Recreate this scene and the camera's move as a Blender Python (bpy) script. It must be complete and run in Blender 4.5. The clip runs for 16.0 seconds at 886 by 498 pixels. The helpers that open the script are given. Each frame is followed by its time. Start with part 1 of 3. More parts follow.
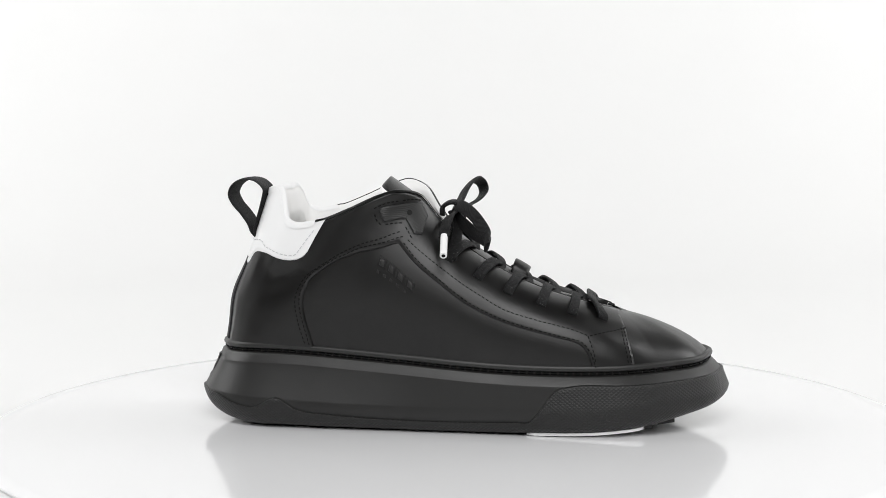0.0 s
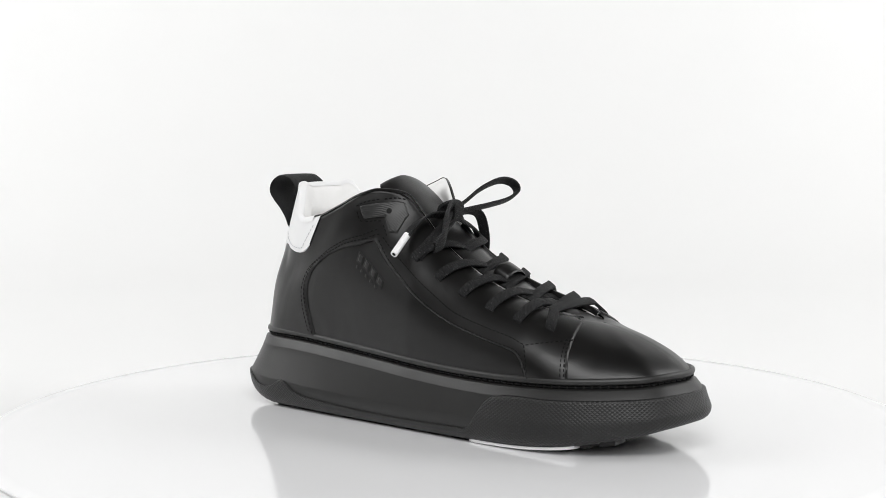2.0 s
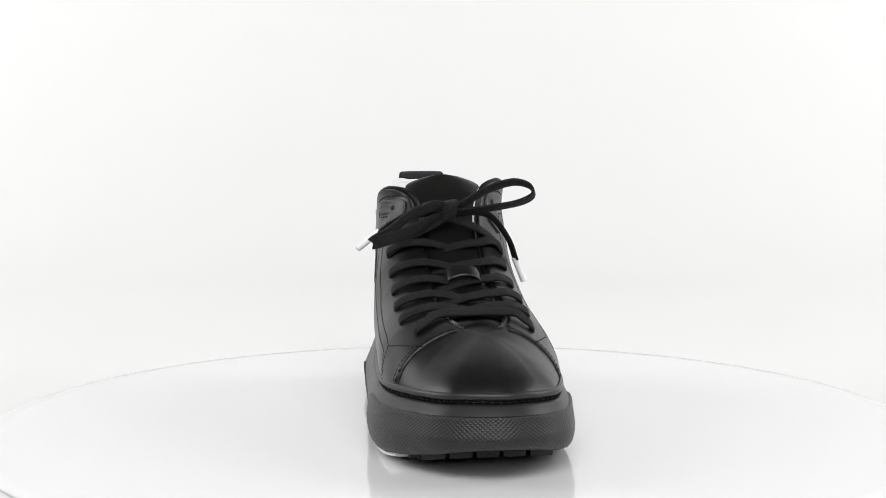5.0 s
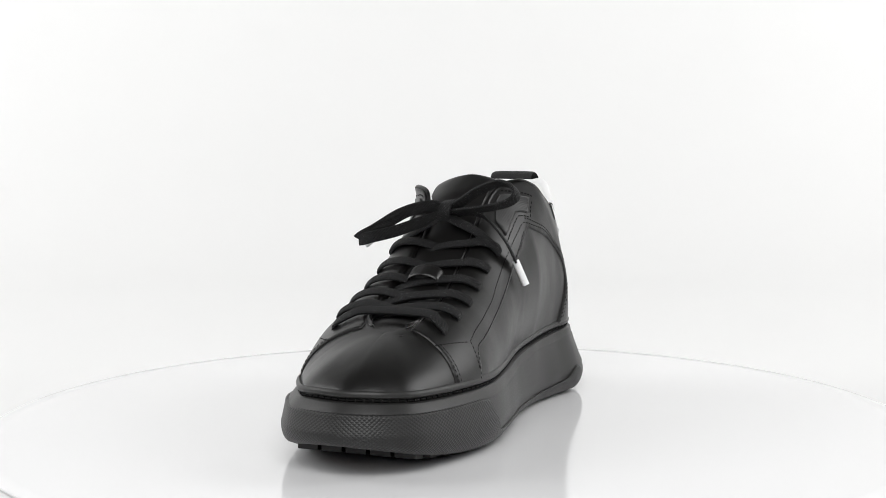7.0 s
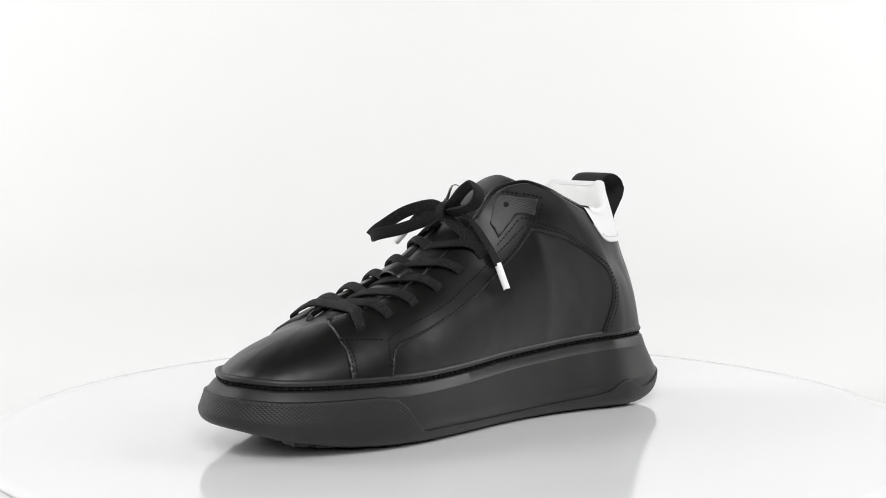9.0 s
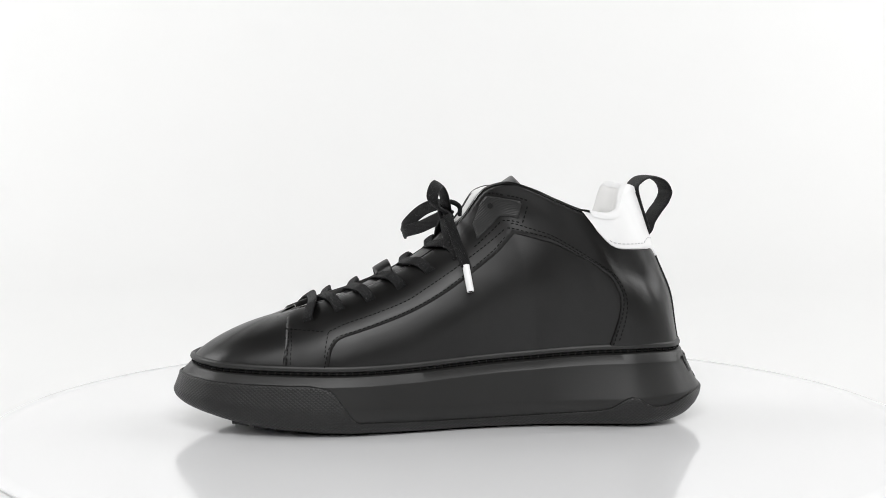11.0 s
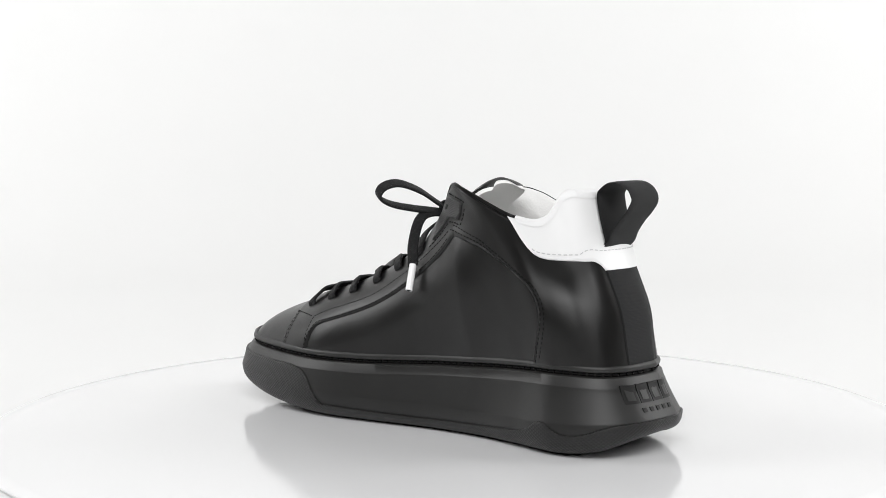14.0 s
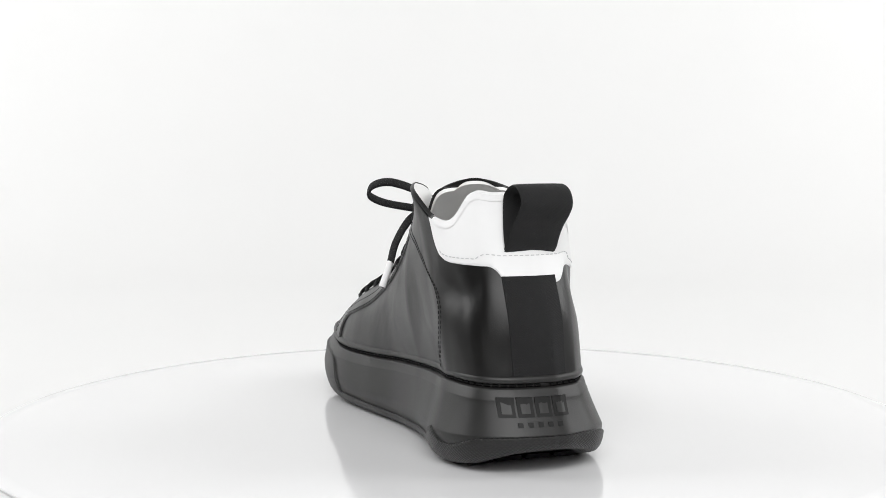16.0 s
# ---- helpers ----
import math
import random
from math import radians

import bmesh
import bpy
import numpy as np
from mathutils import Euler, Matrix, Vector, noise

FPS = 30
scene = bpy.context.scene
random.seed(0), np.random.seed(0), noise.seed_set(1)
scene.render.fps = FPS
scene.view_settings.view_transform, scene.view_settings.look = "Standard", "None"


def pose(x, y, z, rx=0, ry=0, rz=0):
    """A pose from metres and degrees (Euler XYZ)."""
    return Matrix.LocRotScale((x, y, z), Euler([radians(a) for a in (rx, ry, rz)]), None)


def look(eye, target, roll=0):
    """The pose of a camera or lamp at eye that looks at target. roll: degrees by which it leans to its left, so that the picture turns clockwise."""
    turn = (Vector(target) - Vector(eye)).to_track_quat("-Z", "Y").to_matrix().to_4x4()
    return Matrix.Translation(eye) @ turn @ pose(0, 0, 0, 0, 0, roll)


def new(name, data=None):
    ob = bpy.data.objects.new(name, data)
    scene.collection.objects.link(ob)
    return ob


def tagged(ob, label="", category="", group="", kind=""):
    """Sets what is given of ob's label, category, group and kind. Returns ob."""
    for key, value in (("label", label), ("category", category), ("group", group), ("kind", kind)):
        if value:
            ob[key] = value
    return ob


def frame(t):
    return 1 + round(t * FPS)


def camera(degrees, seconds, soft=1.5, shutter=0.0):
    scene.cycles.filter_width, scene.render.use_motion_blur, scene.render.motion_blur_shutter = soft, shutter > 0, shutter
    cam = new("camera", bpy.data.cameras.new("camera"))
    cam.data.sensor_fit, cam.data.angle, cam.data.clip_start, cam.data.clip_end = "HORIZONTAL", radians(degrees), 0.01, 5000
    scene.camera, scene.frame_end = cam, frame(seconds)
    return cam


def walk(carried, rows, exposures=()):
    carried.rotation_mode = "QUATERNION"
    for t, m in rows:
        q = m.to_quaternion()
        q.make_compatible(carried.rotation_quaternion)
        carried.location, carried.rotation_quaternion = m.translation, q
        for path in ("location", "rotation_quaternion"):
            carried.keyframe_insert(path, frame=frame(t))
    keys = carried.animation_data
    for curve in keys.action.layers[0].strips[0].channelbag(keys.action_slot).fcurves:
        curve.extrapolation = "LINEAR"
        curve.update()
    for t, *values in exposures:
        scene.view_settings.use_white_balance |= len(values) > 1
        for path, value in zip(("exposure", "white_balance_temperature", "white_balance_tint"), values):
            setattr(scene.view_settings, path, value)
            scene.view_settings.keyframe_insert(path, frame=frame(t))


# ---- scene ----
from mathutils import geometry

OX, OY = 0.0007, 0.0028                       # how far the shoe stands off the turntable's axis
cam = camera(36.33, 16.0, soft=0.6)
EYE = pose(0, -0.8094, 0.172, 90 - 4.94, 0, 0.362) @ pose(0, 0, 0, 0, 0, -0.17)
walk(cam, [(0.0, EYE), (16.0, EYE)], exposures=[(0.0, 0.0), (16.0, 0.0)])

# ---------------------------------------------------------------- light
world = bpy.data.worlds.new("studio")
scene.world = world
world.use_nodes = True
world.node_tree.nodes["Background"].inputs[0].default_value = (1, 1, 1, 1)
world.node_tree.nodes["Background"].inputs[1].default_value = 0.25


def softbox(name, power, size, size_y, eye, target, colour=(1, 1, 1)):
    data = bpy.data.lights.new(name, "AREA")
    data.shape, data.size, data.size_y, data.energy, data.color = "RECTANGLE", size, size_y, power, colour
    ob = new(name, data)
    ob.matrix_world = look(eye, target)
    return ob


softbox("softbox_left", 11.6, 0.8, 0.9, (-1.40, 0.20, 0.95), (0.15, 1.25, 0.50))
softbox("softbox_right", 11.6, 0.8, 0.9, (1.40, 0.20, 0.95), (-0.15, 1.25, 0.50))
softbox("softbox_key", 18.9, 1.5, 0.6, (0, -1.20, 1.42), (0, 0.05, 0.08))
softbox("softbox_front", 10.5, 1.7, 0.9, (0.05, -1.70, 0.98), (0, 0.1, 0.1))


# ---------------------------------------------------------------- materials
def material(name, colour, rough, noise_scale=0.0, vary=0.0, bump=0.0, bump_scale=0.0, spec=0.5, sheen=0.0, coat=0.0, rough_vary=0.0, dust=0.0, crease=0.0):
    m = bpy.data.materials.new(name)
    m.use_nodes = True
    nt = m.node_tree
    b = nt.nodes["Principled BSDF"]
    b.inputs["Base Color"].default_value = (*colour, 1)
    b.inputs["Roughness"].default_value = rough
    b.inputs["Specular IOR Level"].default_value = spec
    b.inputs["Sheen Weight"].default_value = sheen
    b.inputs["Coat Weight"].default_value = coat
    b.inputs["Coat Roughness"].default_value = 0.06
    co = nt.nodes.new("ShaderNodeTexCoord")
    if vary or rough_vary:
        n = nt.nodes.new("ShaderNodeTexNoise")
        n.inputs["Scale"].default_value = noise_scale
        n.inputs["Detail"].default_value = 5
        nt.links.new(co.outputs["Object"], n.inputs["Vector"])
        mix = nt.nodes.new("ShaderNodeMix")
        mix.data_type = "RGBA"
        mix.inputs["A"].default_value = (*[c * (1 - vary) for c in colour], 1)
        mix.inputs["B"].default_value = (*[min(1, c * (1 + vary)) for c in colour], 1)
        nt.links.new(n.outputs["Fac"], mix.inputs["Factor"])
        nt.links.new(mix.outputs["Result"], b.inputs["Base Color"])
        if dust:
            d = nt.nodes.new("ShaderNodeTexNoise")
            d.inputs["Scale"].default_value = 1300
            d.inputs["Detail"].default_value = 2
            nt.links.new(co.outputs["Object"], d.inputs["Vector"])
            lim = nt.nodes.new("ShaderNodeMapRange")
            lim.inputs["From Min"].default_value, lim.inputs["From Max"].default_value = 0.62, 0.74
            lim.inputs["To Max"].default_value = dust
            nt.links.new(d.outputs["Fac"], lim.inputs["Value"])
            mix2 = nt.nodes.new("ShaderNodeMix")
            mix2.data_type = "RGBA"
            mix2.inputs["B"].default_value = (0.35, 0.35, 0.35, 1)
            nt.links.new(lim.outputs["Result"], mix2.inputs["Factor"])
            nt.links.new(mix.outputs["Result"], mix2.inputs["A"])
            nt.links.new(mix2.outputs["Result"], b.inputs["Base Color"])
        if rough_vary:
            r = nt.nodes.new("ShaderNodeMapRange")
            r.inputs["To Min"].default_value, r.inputs["To Max"].default_value = rough - rough_vary, rough + rough_vary
            nt.links.new(n.outputs["Fac"], r.inputs["Value"])
            nt.links.new(r.outputs["Result"], b.inputs["Roughness"])
    if bump:
        n2 = nt.nodes.new("ShaderNodeTexNoise")
        n2.inputs["Scale"].default_value = bump_scale
        n2.inputs["Detail"].default_value = 4
        nt.links.new(co.outputs["Object"], n2.inputs["Vector"])
        bp = nt.nodes.new("ShaderNodeBump")
        bp.inputs["Strength"].default_value = bump
        bp.inputs["Distance"].default_value = 0.0006
        nt.links.new(n2.outputs["Fac"], bp.inputs["Height"])
        nt.links.new(bp.outputs["Normal"], b.inputs["Normal"])
        if crease:
            n3 = nt.nodes.new("ShaderNodeTexNoise")
            n3.inputs["Scale"].default_value = 24
            n3.inputs["Detail"].default_value = 2
            n3.inputs["Distortion"].default_value = 0.6
            nt.links.new(co.outputs["Object"], n3.inputs["Vector"])
            b3 = nt.nodes.new("ShaderNodeBump")
            b3.inputs["Strength"].default_value = crease
            b3.inputs["Distance"].default_value = 0.006
            nt.links.new(n3.outputs["Fac"], b3.inputs["Height"])
            nt.links.new(b3.outputs["Normal"], bp.inputs["Normal"])
    return m


def woven(m, pu, pv, depth, strength, diagonal=True):
    """Adds a fine relief of small diamonds or a weave, by the mesh's own u and v in metres."""
    nt = m.node_tree
    b = nt.nodes["Principled BSDF"]
    uv = nt.nodes.new("ShaderNodeUVMap")
    sep = nt.nodes.new("ShaderNodeSeparateXYZ")
    nt.links.new(uv.outputs["UV"], sep.inputs[0])

    def node(op, a, b2):
        q = nt.nodes.new("ShaderNodeMath")
        q.operation = op
        for i, v in enumerate((a, b2)):
            if isinstance(v, (int, float)):
                q.inputs[i].default_value = v
            elif v is not None:
                nt.links.new(v, q.inputs[i])
        return q.outputs[0]

    u, v = node("MULTIPLY", sep.outputs[0], 2 * math.pi / pu), node("MULTIPLY", sep.outputs[1], 2 * math.pi / pv)
    if diagonal:
        u, v = node("ADD", u, v), node("SUBTRACT", u, v)
    h = node("MULTIPLY", node("ABSOLUTE", node("SINE", node("MULTIPLY", u, 0.5), None), None), node("ABSOLUTE", node("SINE", node("MULTIPLY", v, 0.5), None), None))
    bp = nt.nodes.new("ShaderNodeBump")
    bp.inputs["Strength"].default_value = strength
    bp.inputs["Distance"].default_value = depth
    nt.links.new(h, bp.inputs["Height"])
    for l in list(b.inputs["Normal"].links):
        nt.links.new(l.from_socket, bp.inputs["Normal"])
    nt.links.new(bp.outputs["Normal"], b.inputs["Normal"])
    return m


LEATHER = material("black_leather", (0.0034, 0.0031, 0.0030), 0.34, 25, 0.25, 0.10, 2200, spec=0.44, rough_vary=0.07, crease=0.16)
RUBBER = material("matt_black_rubber", (0.0105, 0.0102, 0.0098), 0.43, 40, 0.2, 0.12, 2600, rough_vary=0.06)
TREAD = woven(material("ribbed_black_rubber", (0.0075, 0.0073, 0.0071), 0.47, 60, 0.2), 0.0026, 0.0020, 0.0005, 0.38)
INSERT = woven(material("embossed_black_rubber", (0.012, 0.012, 0.0118), 0.42, 60, 0.2), 0.012, 0.0013, 0.0004, 0.28, False)
WEBBING = woven(material("black_webbing", (0.0035, 0.0035, 0.004), 0.85, 90, 0.3, sheen=0.03), 0.0009, 0.0008, 0.0002, 0.6)
LACE = woven(material("waxed_black_lace", (0.0042, 0.0042, 0.0047), 0.66, 160, 0.4, spec=0.32, dust=0.22), 0.0012, 0.0010, 0.0004, 0.9)
THREAD_AND_BORE = material("black_thread_and_bore_shade", (0.0022, 0.0022, 0.0022), 0.8, 300, 0.3, spec=0.2)
HOLE_SHADE = material("dark_hollow", (0.0012, 0.0012, 0.0012), 0.9, 300, 0.2)
WHITE = material("white_leather", (0.80, 0.80, 0.80), 0.42, 30, 0.03, 0.08, 1800)
WHITE_THREAD = material("pale_grey_thread", (0.55, 0.55, 0.56), 0.8, 300, 0.1)
LINING = material("white_textile_lining", (0.86, 0.855, 0.845), 0.85, 60, 0.05, 0.3, 900)
PLASTIC = material("white_plastic", (0.85, 0.85, 0.85), 0.3, 80, 0.02)
EMBOSS = material("pressed_leather", (0.0060, 0.0055, 0.0052), 0.42, 60, 0.2)
RECESS_SHADE = material("recess_shade_outline", (0.0042, 0.0041, 0.0040), 0.55, 60, 0.2, spec=0.35)
EMBOSS_RUBBER = material("pressed_rubber", (0.014, 0.014, 0.0135), 0.45, 60, 0.2)
ACRYLIC = material("white_acrylic", (0.83, 0.83, 0.838), 0.12, 6, 0.01, spec=0.5, coat=0.25, rough_vary=0.02)
PAPER = material("white_paper", (0.84, 0.84, 0.836), 0.9, 4, 0.012)
GREY = material("grey_studio_paint", (0.09, 0.09, 0.09), 0.9, 3, 0.08)


# ---------------------------------------------------------------- mesh helpers
def made(name, verts, faces, mat, parent=None, label="", uv=None, smooth=True, crisp=0.75):
    me = bpy.data.meshes.new(name)
    me.from_pydata([tuple(map(float, v)) for v in verts], [], [tuple(map(int, f)) for f in faces])
    if uv is not None:
        layer = me.uv_layers.new(name="UVMap")
        idx = np.empty(len(me.loops), dtype=np.int32)
        me.loops.foreach_get("vertex_index", idx)
        layer.data.foreach_set("uv", np.asarray(uv, dtype=np.float32)[idx].ravel())
    bm = bmesh.new()
    bm.from_mesh(me)
    bmesh.ops.recalc_face_normals(bm, faces=bm.faces)
    for e in bm.edges:
        if len(e.link_faces) == 2 and e.calc_face_angle(0) > crisp:
            e.smooth = False
    bm.to_mesh(me)
    bm.free()
    me.polygons.foreach_set("use_smooth", [smooth] * len(me.polygons))
    me.materials.append(mat)
    ob = new(name, me)
    if parent is not None:
        ob.parent = parent
    if label:
        ob["label"] = label
    return ob


def grid_faces(n, m, loop_n=False, loop_m=False):
    """Quads of an n by m sheet whose vertex (i, j) is i * m + j."""
    f = []
    for i in range(n if loop_n else n - 1):
        for j in range(m if loop_m else m - 1):
            a, b = i, (i + 1) % n
            c = (j + 1) % m
            f.append((a * m + j, b * m + j, b * m + c, a * m + c))
    return f


def joined(pieces):
    """Several (verts, faces) as one."""
    vs, fs, k = [], [], 0
    for v, f in pieces:
        vs.append(np.asarray(v, float))
        fs += [tuple(i + k for i in q) for q in f]
        k += len(v)
    return np.vstack(vs), fs


def ribbon(path, width_dir, width, thick, n=40):
    """A flat lace or strap with rounded edges along a smooth path; returns verts, faces and uv."""
    p = spline(path, n)
    wd = np.asarray(width_dir, float)
    if wd.ndim == 1:
        wd = np.repeat(wd[None], len(p), 0)
    else:
        wd = np.stack([np.interp(np.linspace(0, 1, n), np.linspace(0, 1, len(wd)), wd[:, k]) for k in range(3)], 1)
    t = np.gradient(p, axis=0)
    t /= np.linalg.norm(t, axis=1)[:, None]
    wd = wd - t * (wd * t).sum(1)[:, None]
    wd /= np.linalg.norm(wd, axis=1)[:, None]
    nn = np.cross(t, wd)
    prof = [(-0.5, 0), (-0.46, 0.36), (-0.3, 0.5), (0, 0.54), (0.3, 0.5), (0.46, 0.36), (0.5, 0), (0.46, -0.36), (0.3, -0.5), (0, -0.54), (-0.3, -0.5), (-0.46, -0.36)]
    m = len(prof)
    v = np.vstack([p[i] + np.array([wd[i] * a * width + nn[i] * b * thick for a, b in prof]) for i in range(n)])
    s = np.concatenate([[0], np.cumsum(np.linalg.norm(np.diff(p, axis=0), axis=1))])
    uv = [(s[i], a * width) for i in range(n) for a, b in prof]
    f = grid_faces(n, m, loop_m=True) + [tuple(range(m))[::-1], tuple((n - 1) * m + j for j in range(m))]
    return v, f, uv


def rod(path, radius, n=12, k=10):
    p = spline(path, n)
    t = np.gradient(p, axis=0)
    t /= np.linalg.norm(t, axis=1)[:, None]
    a = np.cross(t, (0.3, 0.5, 0.8))
    a /= np.linalg.norm(a, axis=1)[:, None]
    b = np.cross(t, a)
    v = np.vstack([[p[i] + radius * (math.cos(q) * a[i] + math.sin(q) * b[i]) for q in np.linspace(0, 2 * math.pi, k, endpoint=False)] for i in range(n)])
    return v, grid_faces(n, k, loop_m=True) + [tuple(range(k))[::-1], tuple((n - 1) * k + j for j in range(k))]


# ---------------------------------------------------------------- setting
def sweep():
    """White paper hung behind the table and drawn forward under it, in one curve."""
    prof = [(-1.6, -0.0022), (-0.5, -0.0022), (0.75, -0.0022)]
    prof += [(0.75 + 0.55 * math.sin(a), -0.0022 + 0.55 * (1 - math.cos(a))) for a in np.linspace(0.1, math.pi / 2, 16)]
    prof += [(1.30, 1.0), (1.30, 2.2)]
    xs = np.linspace(-1.66, 1.66, 9)
    v = [(x, y, z) for x in xs for y, z in prof]
    n = len(prof)
    f = grid_faces(len(xs), n)
    back = [(x, y + (0.004 if z > 0.4 else 0), z - 0.004) for x, y, z in v]
    ob = made("backdrop", v + back, f + [tuple(i + len(v) for i in q[::-1]) for q in f], PAPER)
    return tagged(ob, "seamless white paper studio backdrop curving up behind the turntable", "backdrop", kind="structure")


sweep()


def box(x0, x1, y0, y1, z0, z1):
    v = [(x, y, z) for x in (x0, x1) for y in (y0, y1) for z in (z0, z1)]
    return v, [(0, 1, 3, 2), (4, 6, 7, 5), (0, 4, 5, 1), (2, 3, 7, 6), (0, 2, 6, 4), (1, 5, 7, 3)]


def wall(name, b, mat, label):
    v, f = box(*b)
    return tagged(made(name, v, f, mat, smooth=False), label, name.split("_")[0], kind="structure")


wall("floor", (-1.7, 1.7, -3, 3, -0.95, -0.90), GREY, "plain grey studio floor under the table")
wall("ceiling", (-1.7, 1.7, -3, 3, 2.60, 2.65), GREY, "plain grey painted studio ceiling")
wall("wall_north", (-1.7, 1.7, 3, 3.1, -0.9, 2.6), PAPER, "plain white painted studio wall")
wall("wall_south", (-1.7, 1.7, -3.1, -3, -0.9, 2.6), GREY, "plain grey painted studio wall behind the camera")
wall("wall_east", (1.7, 1.8, -3, 3, -0.9, 2.6), GREY, "plain grey painted studio wall")
wall("wall_west", (-1.8, -1.7, -3, 3, -0.9, 2.6), GREY, "plain grey painted studio wall")
# Unseen white panels, added so the leather has bright sides to reflect.
for name, x, y in (("wall_wing_east", 1.64, -0.65), ("wall_wing_west", -1.64, -0.05)):
    wall(name, (x - 0.01, x + 0.01, y, 1.28, -0.001, 2.0), PAPER, "unseen white reflector panel added beside the backdrop")


def turntable():
    root = tagged(new("turntable"), "round glossy white acrylic turntable on a white base", "turntable")
    root.location = (0, 0, -0.05)
    R, k = 0.275, 180
    prof = [(0.0, 0.0), (0.15, 0.0), (R - 0.010, 0.0), (R - 0.0004, 0.0), (R - 0.0001, -0.0001), (R, -0.0004), (R, -0.0013), (R - 0.0004, -0.0015), (0.0, -0.0015)]

    def lathe(name, prof, mat, label, dz):
        v = [(r * math.cos(a), r * math.sin(a), z + dz) for a in np.linspace(0, 2 * math.pi, k, endpoint=False) for r, z in prof[1:-1]]
        m = len(prof) - 2
        f = grid_faces(k, m, loop_n=True) + [tuple(i * m for i in range(k)), tuple(i * m + m - 1 for i in range(k))[::-1]]
        return made(name, v, f, mat, root, label)

    lathe("plate", prof, ACRYLIC, "glossy white acrylic disc", 0.05)
    lathe("base", [(0, 0), (0.10, 0), (0.109, -0.0001), (0.110, -0.0006), (0, -0.0006)], PLASTIC, "thin white plastic bearing disc", 0.0485)
    return root


turntable_ob = turntable()


# ---------------------------------------------------------------- shoe form
def herm(xs, ys, x):
    """Smooth curve through knots (cubic, limited slopes)."""
    xs, ys, x = np.asarray(xs, float), np.asarray(ys, float), np.asarray(x, float)
    d = np.diff(ys) / np.diff(xs)
    m = np.concatenate([[d[0]], (d[1:] + d[:-1]) / 2, [d[-1]]])
    i = np.clip(np.searchsorted(xs, x) - 1, 0, len(xs) - 2)
    hh = xs[i + 1] - xs[i]
    t = np.clip((x - xs[i]) / hh, 0, 1)
    return ((2 * t**3 - 3 * t**2 + 1) * ys[i] + (t**3 - 2 * t**2 + t) * hh * m[i]
            + (3 * t**2 - 2 * t**3) * ys[i + 1] + (t**3 - t**2) * hh * m[i + 1])


def spline(pts, n, closed=False):
    """n points evenly spaced along a smooth curve through pts."""
    p = np.asarray(pts, float)
    p = np.vstack([p[-1:], p, p[:2]]) if closed else np.vstack([2 * p[0] - p[1], p, 2 * p[-1] - p[-2]])
    out = []
    for i in range(1, len(p) - 2):
        t = np.linspace(0, 1, 40, endpoint=False)[:, None]
        a, b, c, d = p[i - 1], p[i], p[i + 1], p[i + 2]
        out.append(0.5 * (2 * b + (c - a) * t + (2 * a - 5 * b + 4 * c - d) * t**2 + (3 * b - a - 3 * c + d) * t**3))
    out = np.vstack(out + [p[-2][None]])
    s = np.concatenate([[0], np.cumsum(np.linalg.norm(np.diff(out, axis=0), axis=1))])
    q = np.linspace(0, s[-1], n + 1)[:-1] if closed else np.linspace(0, s[-1], n)
    return np.stack([np.interp(q, s, out[:, k]) for k in range(out.shape[1])], 1)


# plan of the sole at its widest, from the heel along the right side to the toe and back along the left
RIGHT = [(-0.1516, -0.0031), (-0.1494, -0.0147), (-0.1407, -0.0305), (-0.1188, -0.0432), (-0.0803, -0.0480), (-0.0301, -0.0515), (0.03, -0.0563), (0.075, -0.0598),
         (0.1076, -0.0568), (0.1361, -0.0435), (0.1546, -0.0289)]
LEFT = [(0.1635, -0.0051), (0.1616, 0.011), (0.1527, 0.0252), (0.1361, 0.0373), (0.0998, 0.0475), (0.065, 0.0508), (0.025, 0.0452), (-0.012, 0.0388), (-0.048, 0.0376), (-0.078, 0.0418), (-0.1051, 0.0468),
        (-0.1326, 0.0391), (-0.1472, 0.0216)]
NST = 720
SOLE = spline(RIGHT + LEFT, NST, True)
tan = np.roll(SOLE, -1, 0) - np.roll(SOLE, 1, 0)
tan /= np.linalg.norm(tan, axis=1)[:, None]
OUT = np.stack([tan[:, 1], -tan[:, 0]], 1)
FLARE = np.where(SOLE[:, 1] < 0, np.interp(SOLE[:, 0], [-0.11, -0.06, -0.03, 0.0, 0.04, 0.08, 0.11], [0.0098, 0.0076, 0.0056, 0.0038, 0.0040, 0.0050, 0.0064]),
                 np.interp(SOLE[:, 0], [-0.11, -0.08, -0.045, 0.0, 0.05, 0.10], [0.0085, 0.0060, 0.0026, 0.0026, 0.0034, 0.0048]))
INSET = OUT[:, 0]**2 * np.where(OUT[:, 0] > 0, 0.0086, 0.0116) + OUT[:, 1]**2 * FLARE
WELT = SOLE - OUT * INSET[:, None]
BASE = WELT - OUT * 0.0019
TOE = int(np.argmax(SOLE[:, 0]))


def welt_z(x):
    return herm([-0.145, -0.098, -0.03, 0.035, 0.10, 0.14, 0.160], [0.0468, 0.0474, 0.0436, 0.0395, 0.0395, 0.0408, 0.0422], x)


def station(side, u):
    """Index (with fraction) on the plan: side -1 right, +1 left; u from 0 at the heel to 1 at the toe."""
    u = np.asarray(u, float)
    return np.where(np.asarray(side) < 0, u * TOE, NST - u * (NST - TOE)) % NST


def on_loop(loop, k):
    k = np.asarray(k, float) % NST
    i = np.floor(k).astype(int)
    f = (k - i)[..., None]
    return loop[i % NST] * (1 - f) + loop[(i + 1) % NST] * f


